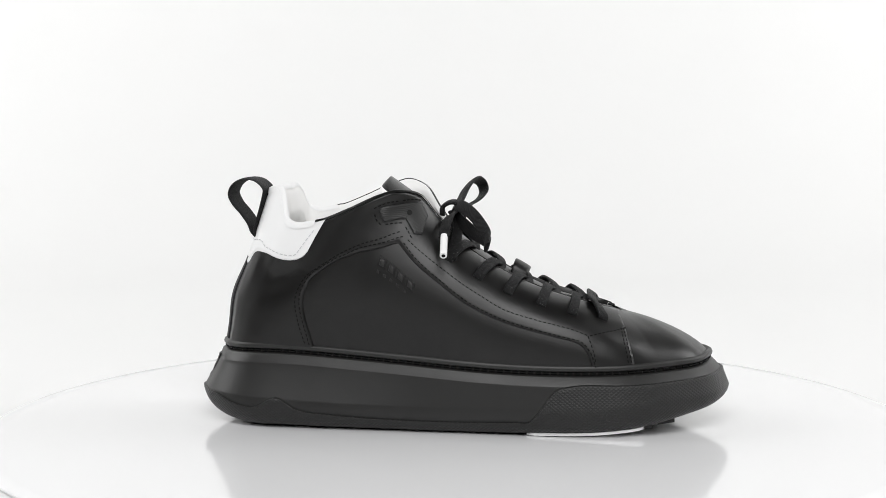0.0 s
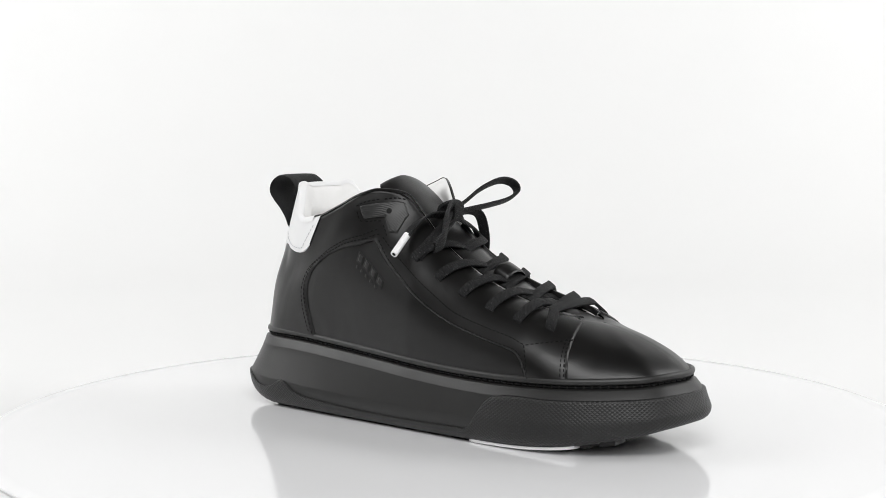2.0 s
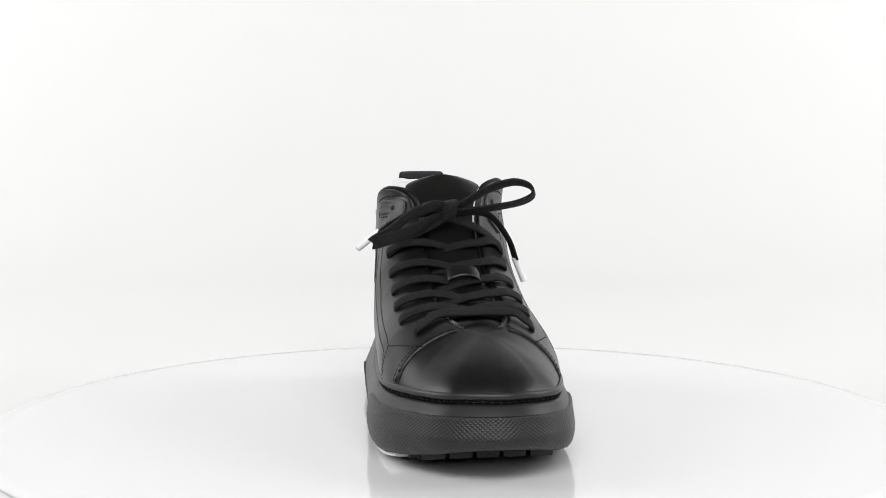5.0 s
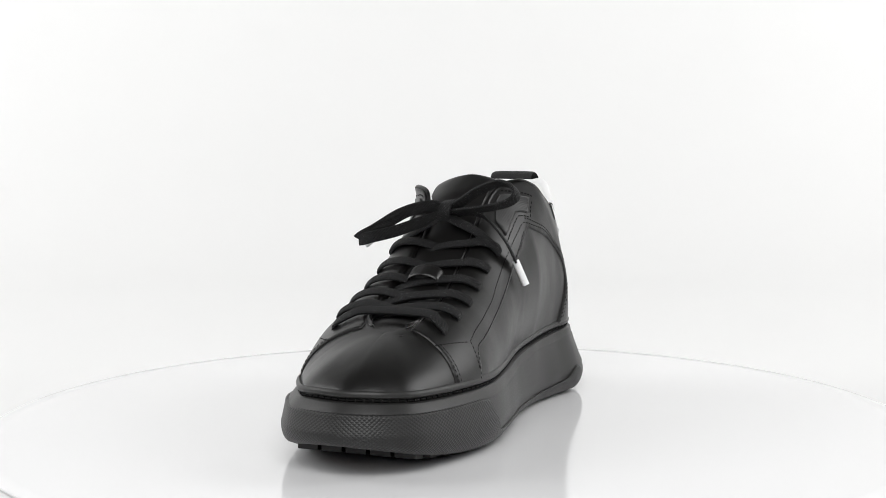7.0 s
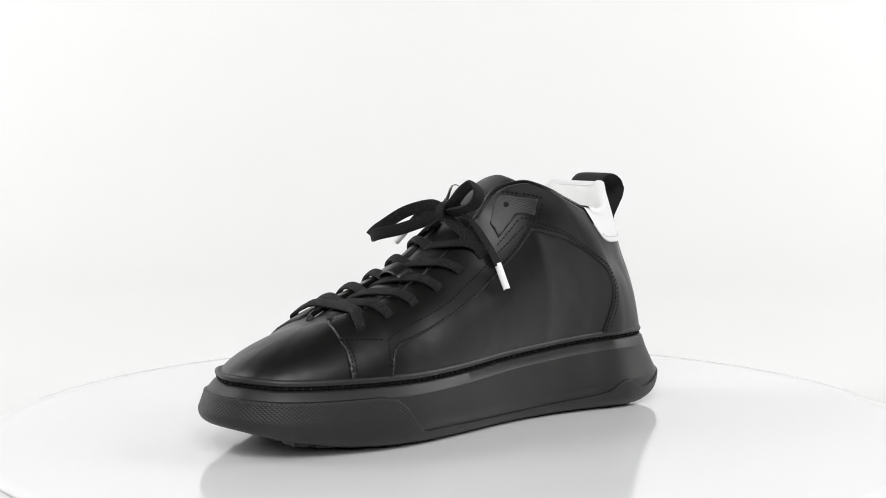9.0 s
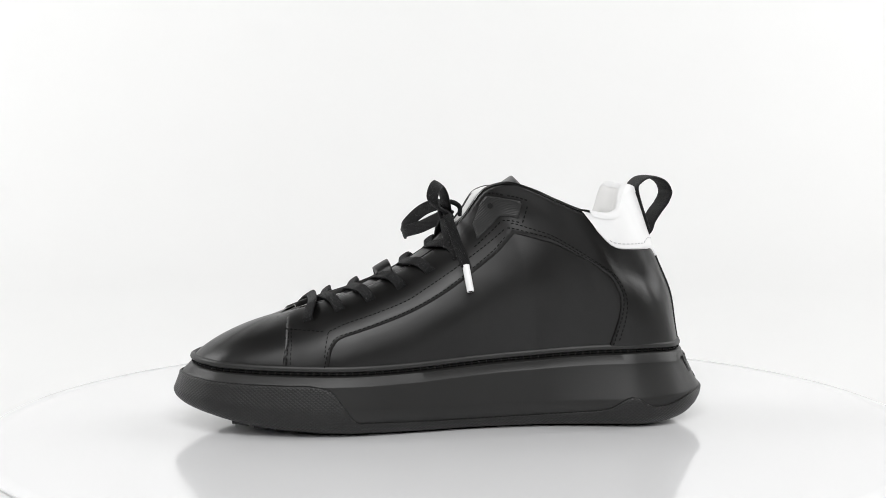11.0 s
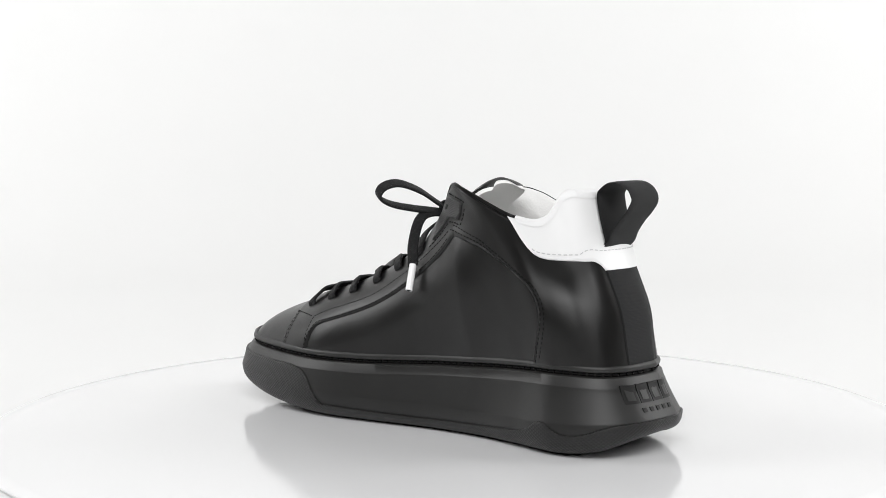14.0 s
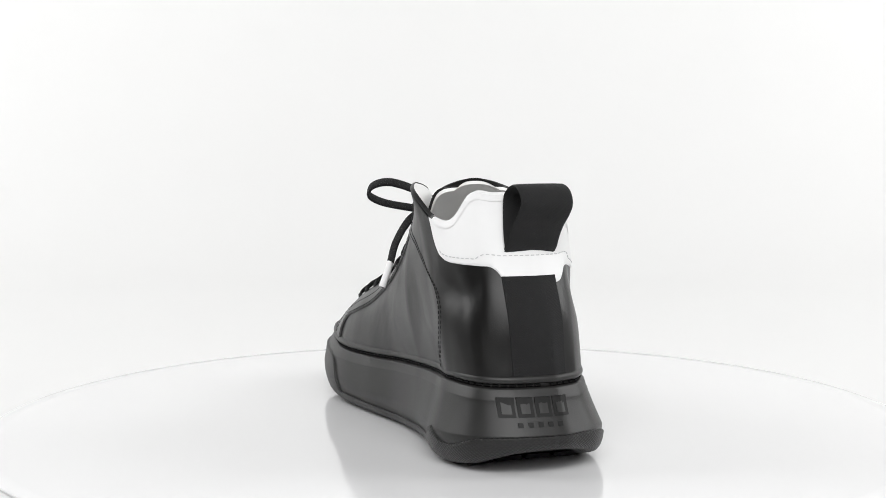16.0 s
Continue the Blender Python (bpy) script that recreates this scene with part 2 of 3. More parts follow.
# upper edge of the leather: way from the heel, x, half width, height, and two numbers for the swell of the wall
EDGE = np.array([
    (0.000, -0.1085, 0.000, 0.1386, 1.25, 1.0), (0.018, -0.1060, 0.015, 0.1386, 1.25, 1.0), (0.034, -0.0985, 0.0250, 0.1380, 1.35, 1.0),
    (0.0375, -0.0962, 0.0275, 0.1335, 1.40, 1.0), (0.042, -0.0935, 0.0312, 0.1264, 1.5, 1.0), (0.060, -0.0765, 0.0366, 0.1252, 1.8, 1.0), (0.080, -0.0570, 0.0385, 0.1322, 2.3, 1.03),
    (0.100, -0.0385, 0.0385, 0.1405, 3.0, 1.10), (0.114, -0.0278, 0.0335, 0.1430, 3.2, 1.20), (0.128, -0.0165, 0.0220, 0.1382, 3.0, 1.30),
    (0.142, -0.0078, 0.0170, 0.1252, 2.5, 1.45), (0.162, 0.0060, 0.0155, 0.1078, 1.9, 1.65), (0.190, 0.0300, 0.0160, 0.0912, 1.6, 1.65),
    (0.220, 0.0545, 0.0172, 0.0800, 1.50, 1.60), (0.248, 0.0780, 0.0172, 0.0727, 1.42, 1.45), (0.266, 0.0910, 0.0140, 0.0690, 1.45, 1.35),
    (0.282, 0.0980, 0.0080, 0.0671, 1.52, 1.30), (0.300, 0.1010, 0.0020, 0.0660, 1.58, 1.28), (0.345, 0.1020, 0.0000, 0.0654, 1.6, 1.25)])


def mid_y(x):
    return np.interp(x, [-0.11, -0.03, 0.03, 0.08, 0.11], [-0.001, -0.0032, -0.0038, -0.0022, 0.000])


def edge(u):
    return [herm(EDGE[:, 0] / 0.345, EDGE[:, k], u) for k in range(1, 6)]


def upper(side, u, w):
    """A point of the leather: w from 0 at the welt to 1 at the edge."""
    side, u, w = np.broadcast_arrays(np.asarray(side, float), np.asarray(u, float), np.asarray(w, float))
    b = on_loop(BASE, station(side, u))
    b = b + np.stack([0.0018 * np.exp(-(u / 0.1)**2), 0 * u], -1)
    bz = welt_z(b[..., 0]) - 0.002
    tx, ty, tz, p, q = edge(u)
    p = p * (1 - 0.10 * np.clip(side, 0, 1) * np.clip((u - 0.38) / 0.1, 0, 1) * np.clip((0.70 - u) / 0.1, 0, 1))
    p = p * (1 - 0.18 * np.clip(-side, 0, 1) * np.exp(-((u - 0.17) / 0.09)**2))
    px = 1 + 0.72 * (p - 1)
    p = p * (1 + 0.50 * np.clip(-side, 0, 1) * np.clip((u - 0.36) / 0.12, 0, 1) * np.clip((0.82 - u) / 0.12, 0, 1))
    lower = np.clip(-side, 0, 1) * np.interp(u, [0.098, 0.118, 0.20, 0.33, 0.46], [0, 0.0050, 0.0046, 0.0046, 0])
    tz = tz - lower
    h = w**p
    v = 1 - (1 - w)**q
    x = b[..., 0] + (tx - b[..., 0]) * w**px
    y = b[..., 1] + (mid_y(tx) + side * ty - b[..., 1]) * h
    swell = np.where(side > 0, np.interp(u, [0.15, 0.25, 0.38, 0.50, 0.62, 0.76], [0, 0.0035, 0.0080, 0.0068, 0.0038, 0.0006]),
                     np.interp(u, [0.15, 0.25, 0.36, 0.50, 0.62, 0.76], [0, 0.0026, 0.0038, 0.0030, 0.0018, 0.0]))
    y = y + side * swell * np.sin(np.pi * np.clip(w, 0, 1)**0.8)**1.2
    y = y - side * 0.0022 * np.exp(-((w - 0.56) / 0.13)**2) * np.exp(-((u - 0.150) / 0.055)**2)
    x = x - 0.0034 * np.exp(-((w - 0.33) / 0.17)**2) * np.exp(-(u / 0.11)**2)
    return np.stack([x, y, bz + (tz - bz) * v], -1)


def upper_normal(side, u, w):
    side, u, w = np.broadcast_arrays(np.asarray(side, float), np.asarray(u, float), np.asarray(w, float))
    e = 0.004
    w0, w1 = np.clip(w - e, 0.002, 1), np.clip(w + e, 0.002, 1)
    u0, u1 = np.clip(u - e, 0, 1), np.clip(u + e, 0, 1)
    a = upper(side, u1, w) - upper(side, u0, w)
    b = upper(side, u, w1) - upper(side, u, w0)
    n = np.cross(a, b) * -side[..., None]
    n = n / np.maximum(np.linalg.norm(n, axis=-1), 1e-9)[..., None]
    return n


def signed(s, w, off=0.0):
    """Leather point by signed way: s < 0 right side, s > 0 left side, 0 the heel seam, 1 the toe; raised by off."""
    s = np.asarray(s, float)
    side = np.where(s < 0, -1.0, 1.0)
    return upper(side, np.abs(s), w) + upper_normal(side, np.abs(s), w) * np.asarray(off)[..., None]
# ---------------------------------------------------------------- the sneaker
SHOE = tagged(new("sneaker"), "black leather mid-top sneaker with white heel collar and thick sole", "sneaker")
FLOOR = 0.0012                                # the tread's blocks lift the sole this far


def bottom_z(x):
    return FLOOR + herm([-0.16, -0.150, -0.138, -0.118, -0.095, 0.06, 0.09, 0.12, 0.145, 0.17], [0.014, 0.0095, 0.0040, 0.0004, 0, 0, 0.0012, 0.0048, 0.0100, 0.0165], x)


def wide_z(x):
    return herm([-0.16, -0.12, -0.05, 0.05, 0.11, 0.17], [0.0205, 0.0182, 0.0155, 0.0155, 0.0180, 0.0235], x)


def sole_side(k):
    """Profile of the sole's side at a plan station: rows of (outward way from the welt line, height)."""
    i = int(k) % NST
    x = SOLE[i, 0]
    zw, zm, zc, ins = float(welt_z(x)), float(wide_z(x)), float(bottom_z(x)), INSET[i]
    zs = zw - 0.0098
    bv = ins * float(np.interp(x, [-0.10, -0.02, 0.05, 0.11, 0.15], [0.22, 0.36, 0.62, 0.68, 0.58]))
    rows = [(-0.0045, zw - 0.001), (-0.0030, zw + 0.0010), (-0.0018, zw + 0.0016), (-0.0007, zw + 0.0010), (-0.0002, zw - 0.0004), (-0.0004, zw - 0.0016), (-0.0010, zw - 0.0021),
            (-0.0024, zw - 0.0025), (-0.0025, zw - 0.0038), (-0.0004, zw - 0.0043), (0.0005, zw - 0.0050), (bv - 0.0005, zs + 0.0006), (bv, zs), (bv + 0.0001, zs - 0.0005)]
    for f in (0.12, 0.3, 0.5, 0.7, 0.86, 0.95, 1.0):
        g = f - 0.02 * math.sin(f * math.pi)
        rows.append((bv + (ins - bv) * g, zs - 0.0005 + (zm - zs + 0.0005) * f))
    low = zm - zc
    for a in (0.25, 0.5, 0.7, 0.85, 0.95, 1.0):
        rows.append((ins - 0.0078 * (1 - math.sqrt(max(0, 1 - a**3.2))) - 0.0008 * a, zm - low * a))
    return rows


def sole():
    ks = range(0, NST, 3)
    v = []
    for k in ks:
        for o, z in sole_side(k):
            p = WELT[k] + OUT[k] * o
            v.append((p[0], p[1], z))
    n, m = len(ks), len(sole_side(0))
    f = grid_faces(n, m, loop_n=True) + [tuple(i * m for i in range(n)), tuple(i * m + m - 1 for i in range(n))[::-1]]
    return made("midsole", v, f, RUBBER, SHOE, "thick matt black rubber midsole with a stitched lip")


sole()


def band_top(x, side):
    """Upper border of the ribbed rubber that wraps the sole."""
    f = 0.066 if side < 0 else 0.078
    z = herm([-0.16, -0.140, -0.122, -0.112, -0.100, -0.088, -0.070, f - 0.026, f - 0.018, f - 0.004, f + 0.006, 0.10, 0.135, 0.17],
             [0.0195, 0.0185, 0.0125, 0.0125, 0.0180, 0.0115, 0.0090, 0.0078, 0.0085, 0.0260, 0.0290, 0.0295, 0.0305, 0.0330], x)
    return z


def tread_band():
    ks = list(range(0, NST, 2))
    rows = 16
    v, uv, run = [], [], 0.0
    for j, k in enumerate(ks):
        pr = np.array(sole_side(k)[12:])
        x, side = SOLE[k, 0], -1 if SOLE[k, 1] < 0 else 1
        lim = float(band_top(x, side))
        zs = np.concatenate([[lim + 0.0009, lim + 0.0004], np.linspace(lim, pr[-1, 1] + 0.0002, rows - 2)])
        run += np.linalg.norm(SOLE[k] - SOLE[k - 2]) if j else 0
        for r, z in enumerate(zs):
            o = np.interp(-z, -pr[:, 1], pr[:, 0]) + (-0.0003, 0.0010)[r] if r < 2 else np.interp(-z, -pr[:, 1], pr[:, 0]) + 0.0012
            p = WELT[k] + OUT[k] * o
            v.append((p[0], p[1], z))
            uv.append((run, z))
        p = WELT[k] + OUT[k] * (pr[-1, 0] - 0.004)
        v.append((p[0], p[1], pr[-1, 1] - 0.0004))
        uv.append((run, pr[-1, 1] - 0.004))
    return made("outsole", v, grid_faces(len(ks), rows + 1, loop_n=True), TREAD, SHOE, "finely ribbed black rubber outsole edge", uv)


tread_band()


def tread_blocks():
    """Rubber blocks under the sole, on which it stands."""
    out = []
    for x in np.arange(-0.112, 0.128, 0.0125):
        inset = float(np.interp(x, [0.08, 0.125], [0.0125, 0.0108]))
        i = [k for k in range(NST) if abs(SOLE[k, 0] - x) < 0.002]
        lo, hi = min(SOLE[k, 1] for k in i) + inset, max(SOLE[k, 1] for k in i) - inset
        n = max(2, int((hi - lo) / 0.0135))
        for q in range(n):
            y0, y1 = lo + (hi - lo) * q / n + 0.0012, lo + (hi - lo) * (q + 1) / n - 0.0012
            v, f = box(x - 0.0048, x + 0.0048, y0, y1, 0, 1)
            v = [(a, b, float(bottom_z(a)) - (FLOOR + 0.0007 * min(1, max(0, (a - 0.10) / 0.03)) if c == 0 else -0.001)) for a, b, c in v]
            out.append((v, f))
    v, f = joined(out)
    return tagged(made("tread", v, f, RUBBER, SHOE, "moulded black rubber tread blocks", smooth=False), kind="stuff")


tread_blocks()


def white_insert():
    """White rubber plug let into the tread along the right of the ball of the foot."""
    n, rows = 24, []
    for x in np.linspace(0.046, 0.112, n):
        k = min(range(TOE), key=lambda q: abs(SOLE[q, 0] - x))
        y = SOLE[k, 1]
        z = float(bottom_z(x))
        e = 0.002 * min(1, (x - 0.0455) / 0.004, (0.1125 - x) / 0.004)
        rows += [(x, y + 0.0075, z + 0.0016), (x, y + 0.0058 - e, z + 0.0010), (x, y + 0.0060 - e, z - 0.0006), (x, y + 0.0075, z - 0.0011), (x, y + 0.028, z - 0.0011), (x, y + 0.028, z + 0.0016)]
    f = grid_faces(n, 6, loop_m=True) + [tuple(range(6)), tuple((n - 1) * 6 + j for j in range(6))[::-1]]
    return made("sole_insert", rows, f, PLASTIC, SHOE, "glossy white rubber insert in the tread")


white_insert()


def welt_stitches():
    """Short thread runs in the groove under the lip."""
    out, gap = [], 0.0044
    pts = np.array([[*(WELT[k] - OUT[k] * 0.0015), float(welt_z(SOLE[k, 0])) - 0.0031] for k in range(NST)] + [[*(WELT[0] - OUT[0] * 0.0015), float(welt_z(SOLE[0, 0])) - 0.0031]])
    s = np.concatenate([[0], np.cumsum(np.linalg.norm(np.diff(pts, axis=0), axis=1))])
    for a in np.arange(0, s[-1] - gap, gap):
        q = [[np.interp(a + gap * t, s, pts[:, c]) for c in range(3)] for t in (0.12, 0.5, 0.88)]
        out.append(rod(q, 0.0006, 4, 6))
    v, f = joined(out)
    return tagged(made("welt_stitching", v, f, THREAD_AND_BORE, SHOE, "black stitches in the groove under the sole's lip"), kind="stuff")


welt_stitches()

S_ALL = np.concatenate([-np.linspace(1, 0.002, 320), np.linspace(0.002, 1, 320)])


def vamp():
    ws = np.linspace(0, 1, 64)
    g = signed(S_ALL[:, None], ws[None, :])
    n, m = g.shape[:2]
    return made("upper", g.reshape(-1, 3), grid_faces(n, m, loop_n=True), LEATHER, SHOE, "smooth matt black leather upper")


vamp()


def lean(sw, side):
    """The two sides are not quite alike: seams lie a little higher on the inner wall."""
    sw = np.array(sw, float)
    u = np.clip(sw[:, 0], 0, 1)
    sw[:, 1] += side * 0.024 * np.sin(np.pi * np.clip(sw[:, 1], 0, 1)) * np.clip((u - 0.2) / 0.15, 0, 1) * np.clip((0.80 - u) / 0.1, 0, 1)
    if side < 0:
        sw[:, 1] += np.interp(u, [0.18, 0.22, 0.27, 0.34, 0.38, 0.44, 0.50, 0.56, 0.65, 0.70], [0, 0.04, 0.05, 0.025, 0.012, -0.012, -0.030, -0.034, -0.015, 0]) * np.interp(sw[:, 1], [0, 0.3, 0.45, 0.68, 0.76], [0, 0.5, 1, 1, 0])
    return sw


def patch(name, outline, off, mat, label="", side=1, step=0.0022, skirt=0.0012, uv=False, soft=0.0):
    """A piece of leather laid on the upper, its outline in way and height on the wall, raised by off."""
    k = np.array([0.345, 0.085])
    out = np.asarray(outline, float)
    pts = []
    for a, b in zip(out, np.roll(out, -1, 0)):
        n = max(1, int(np.linalg.norm((b - a) * k) / step))
        pts += [a + (b - a) * i / n for i in range(n)]
    nb = len(pts)
    lo, hi = out.min(0), out.max(0)
    inner = []
    for i, x in enumerate(np.arange(lo[0], hi[0], step / k[0])):
        for y in np.arange(lo[1], hi[1], step / k[1]):
            q = np.array([x, y + (i % 2) * 0.5 * step / k[1]])
            ok = False
            for a, b in zip(out, np.roll(out, -1, 0)):
                if (a[1] > q[1]) != (b[1] > q[1]) and q[0] < (b[0] - a[0]) * (q[1] - a[1]) / (b[1] - a[1]) + a[0]:
                    ok = not ok
            if ok:
                inner.append(q)
    inner = np.array(inner).reshape(-1, 2)
    if len(inner):
        bp = np.array(pts)
        d = np.sqrt((((inner[:, None] - bp[None]) * k)**2).sum(-1)).min(1)
        inner = inner[d > step * 0.45]
    allp = [Vector((p[0] * k[0], p[1] * k[1])) for p in pts] + [Vector((p[0] * k[0], p[1] * k[1])) for p in inner]
    vs, es, fs, *_ = geometry.delaunay_2d_cdt(allp, [(i, (i + 1) % nb) for i in range(nb)], [], 1, 1e-7)
    sw = np.array([[p[0] / k[0], p[1] / k[1]] for p in vs])
    cnt = {}
    for f in fs:
        for a, b in zip(f, f[1:] + f[:1]):
            cnt.setdefault((min(a, b), max(a, b)), []).append((a, b))
    rim = [e[0] for e in cnt.values() if len(e) == 1]
    ids = sorted({i for e in rim for i in e})
    low = {i: len(sw) + j for j, i in enumerate(ids)}
    sw0 = sw
    sw = lean(sw, side)
    lift = np.full(len(sw), off)
    lift[ids] -= soft
    top = signed(sw[:, 0] * side, np.clip(sw[:, 1], 0, 1), lift)
    lo_p = signed(sw[ids, 0] * side, np.clip(sw[ids, 1], 0, 1), np.full(len(ids), off - skirt))
    faces = [tuple(f) for f in fs] + [(b, a, low[a], low[b]) for a, b in rim]
    u = np.vstack([sw, sw[ids]]) * k if uv else None
    return made(name, np.vstack([top, lo_p]), faces, mat, SHOE, label, u, crisp=3.2)


E1 = [(0.701, 0.422), (0.670, 0.474), (0.616, 0.498), (0.563, 0.524), (0.522, 0.568), (0.475, 0.606), (0.429, 0.644), (0.385, 0.685)]
E2 = [(0.701, 0.002), (0.698, 0.131), (0.693, 0.241), (0.681, 0.320), (0.652, 0.348), (0.615, 0.371), (0.555, 0.411), (0.498, 0.457), (0.453, 0.513), (0.411, 0.571), (0.379, 0.635)]
QUARTER = [(0.379, 0.635), (0.342, 0.571), (0.278, 0.540), (0.235, 0.483), (0.226, 0.409), (0.228, 0.335), (0.235, 0.261), (0.243, 0.188), (0.251, 0.114), (0.261, 0.002)]
QUARTER2 = [(0.384, 0.684), (0.351, 0.613), (0.291, 0.568), (0.232, 0.521), (0.219, 0.443), (0.219, 0.364), (0.226, 0.285), (0.235, 0.206), (0.244, 0.127), (0.254, 0.012)]
CAP = [(0.800, 0.92), (0.790, 0.75), (0.783, 0.59), (0.776, 0.35), (0.773, 0.002)]
for sd in (-1, 1):
    q = [tuple(p) for p in spline(QUARTER, 40)]
    e = [tuple(p) for p in spline(E2, 44)]
    c = [tuple(p) for p in spline(CAP, 20)]
    patch("quarter_overlay", c + e + q[1:] + [(0.004, 0.002), (0.004, 0.985), (0.10, 0.985), (0.20, 0.985), (0.30, 0.985), (0.50, 0.985), (0.72, 0.985), (0.78, 0.975)],
          0.0012, LEATHER, "smooth black leather eyestay and collar panel", sd, 0.0017, 0.0015, soft=0.0008)


def stitch_line(name, line, off, mat=THREAD_AND_BORE, pitch=0.0027, r=0.00044, side=1, label=""):
    q = lean(spline(line, 200), side)
    p = signed(q[:, 0] * side, q[:, 1], np.full(200, off))
    s = np.concatenate([[0], np.cumsum(np.linalg.norm(np.diff(p, axis=0), axis=1))])
    out = []
    for a in np.arange(0, s[-1] - pitch, pitch):
        out.append(rod([[np.interp(a + pitch * t, s, p[:, c]) for c in range(3)] for t in (0.15, 0.45, 0.75)], r, 3, 5))
    v, f = joined(out)
    return tagged(made(name, v, f, mat, SHOE, label), kind="stuff")


INLAY = {-1: [(0.318, 0.862), (0.353, 0.885), (0.383, 0.938), (0.402, 0.905), (0.410, 0.765), (0.397, 0.735), (0.375, 0.798), (0.343, 0.760)],
         1: [(0.337, 0.830), (0.359, 0.870), (0.377, 0.938), (0.394, 0.926), (0.421, 0.850), (0.429, 0.720), (0.383, 0.770), (0.361, 0.718)]}
HOLE = {-1: (0.375, 0.841), 1: (0.384, 0.862)}


def outset(poly, d):
    """The outline grown outwards by d metres."""
    k = np.array([0.345, 0.085])
    p = np.asarray(poly) * k
    e = np.roll(p, -1, 0) - p
    n = np.stack([e[:, 1], -e[:, 0]], 1) / np.linalg.norm(e, axis=1)[:, None]
    n *= -np.sign((p[:, 0] * np.roll(p[:, 1], -1) - np.roll(p[:, 0], -1) * p[:, 1]).sum()) * -1
    m = n + np.roll(n, 1, 0)
    m /= np.maximum((m * n).sum(1), 0.35)[:, None]
    return [tuple(q) for q in (p + m * d) / k]


for sd in (-1, 1):
    stitch_line("stitching", E1, 0.0010, side=sd, label="fine black stitching along the eyestay")
    stitch_line("stitching", [(a + 0.006, max(0.03, b + 0.018 * (b > 0.25))) for a, b in E2], 0.0010, side=sd)
    stitch_line("stitching", QUARTER2, 0.0010, side=sd)
    stitch_line("stitching", [(a - 0.008, b + 0.018 * (a > 0.25)) for a, b in QUARTER2], 0.0010, side=sd)
    stitch_line("stitching", [(0.701, 0.422), (0.705, 0.258), (0.707, 0.093)], 0.0010, side=sd)
    stitch_line("stitching", [(0.783, 0.593), (0.740, 0.504), (0.701, 0.413)], 0.0010, side=sd)
    for o in (0.006, 0.012):
        stitch_line("stitching", [(a - o, b) for a, b in CAP[2:-1]] + [(CAP[-1][0] - o, 0.04)], 0.0010, side=sd)
    rim = outset(INLAY[sd], 0.0024)
    for i, j in ((5, 6), (6, 7), (7, 0), (0, 1), (1, 2)):
        stitch_line("stitching", [rim[i], rim[j]], 0.0011, side=sd)

    # embossed rubber inlay round the top lace hole
    patch("eyelet_inlay", INLAY[sd], 0.0021, INSERT,
          "embossed black rubber inlay beside the laces", sd, 0.0013, 0.0012, True)
    # Near-black disc on the inlay; its colour stands for the hole's shade.
    h = lean([HOLE[sd]], sd)[0]
    c0 = signed(h[0] * sd, h[1], np.array(0.0024))
    nrm = upper_normal(np.array(float(sd)), np.array(h[0]), np.array(h[1]))
    made("lace_hole", *rod([c0 - nrm * 0.0012, c0 - nrm * 0.0002, c0], 0.0016, 3, 16), HOLE_SHADE, SHOE, "punched lace hole")

# pressed mark on the right side: four letters' blocks and a row of dots, kept as plain shapes
A, B = np.array((0.355, 0.548)), np.array((0.420, 0.448))
DOWN = np.array((-0.003, -0.077))
for i in range(4):
    a, b = A + (B - A) * (i / 4 + 0.01), A + (B - A) * ((i + 1) / 4 - 0.025)
    # Darker patch round each block paints the shade of a pressed-in edge.
    patch("recess_shade", [a, b, b + DOWN * 0.78, a + DOWN * 0.78], 0.0003, RECESS_SHADE, "", -1, 0.0012, 0.0004)
    c, d = a + (b - a) * 0.22 + DOWN * 0.14, a + (b - a) * 0.78 + DOWN * 0.14
    patch("pressed_block", [c, d, d + DOWN * 0.50, c + DOWN * 0.50], 0.0006, EMBOSS, "", -1, 0.0012, 0.0005)
for i in range(5):
    a = A + (B - A) * (0.06 + 0.17 * i) + DOWN * 1.0
    d1, d2 = (B - A) * 0.07, DOWN * 0.20
    patch("pressed_block", [a, a + d1, a + d1 + d2, a + d2], 0.0004, EMBOSS, "", -1, 0.0010, 0.0006)


# ---- white heel collar, webbing strip and pull loop
def collar_low(s):
    """Lower border of the white collar, as a share of the wall's height: a deep tab at the back, a lobe on each side."""
    a = np.asarray(s, float) + 0.004
    way = [0, 0.050, 0.060, 0.070, 0.082, 0.104, 0.120, 0.145, 0.163, 0.177, 0.187, 0.193, 0.197]
    b = np.minimum(np.abs(a), 0.197)
    z = np.where(a > 0, herm(way, [0.0931, 0.0933, 0.0950, 0.0988, 0.1013, 0.1020, 0.1024, 0.1030, 0.1034, 0.1046, 0.1075, 0.1132, 0.1225], b),
                 herm(way, [0.0931, 0.0933, 0.0950, 0.0988, 0.1008, 0.1006, 0.0990, 0.0976, 0.0976, 0.0986, 0.1015, 0.1072, 0.1170], b))
    side = np.where(np.asarray(s, float) < 0, -1.0, 1.0)
    foot, top = upper(side, np.abs(s), 0.0)[..., 2], upper(side, np.abs(s), 1.0)[..., 2]
    return np.clip((z - foot) / (top - foot), 0.05, 0.965)


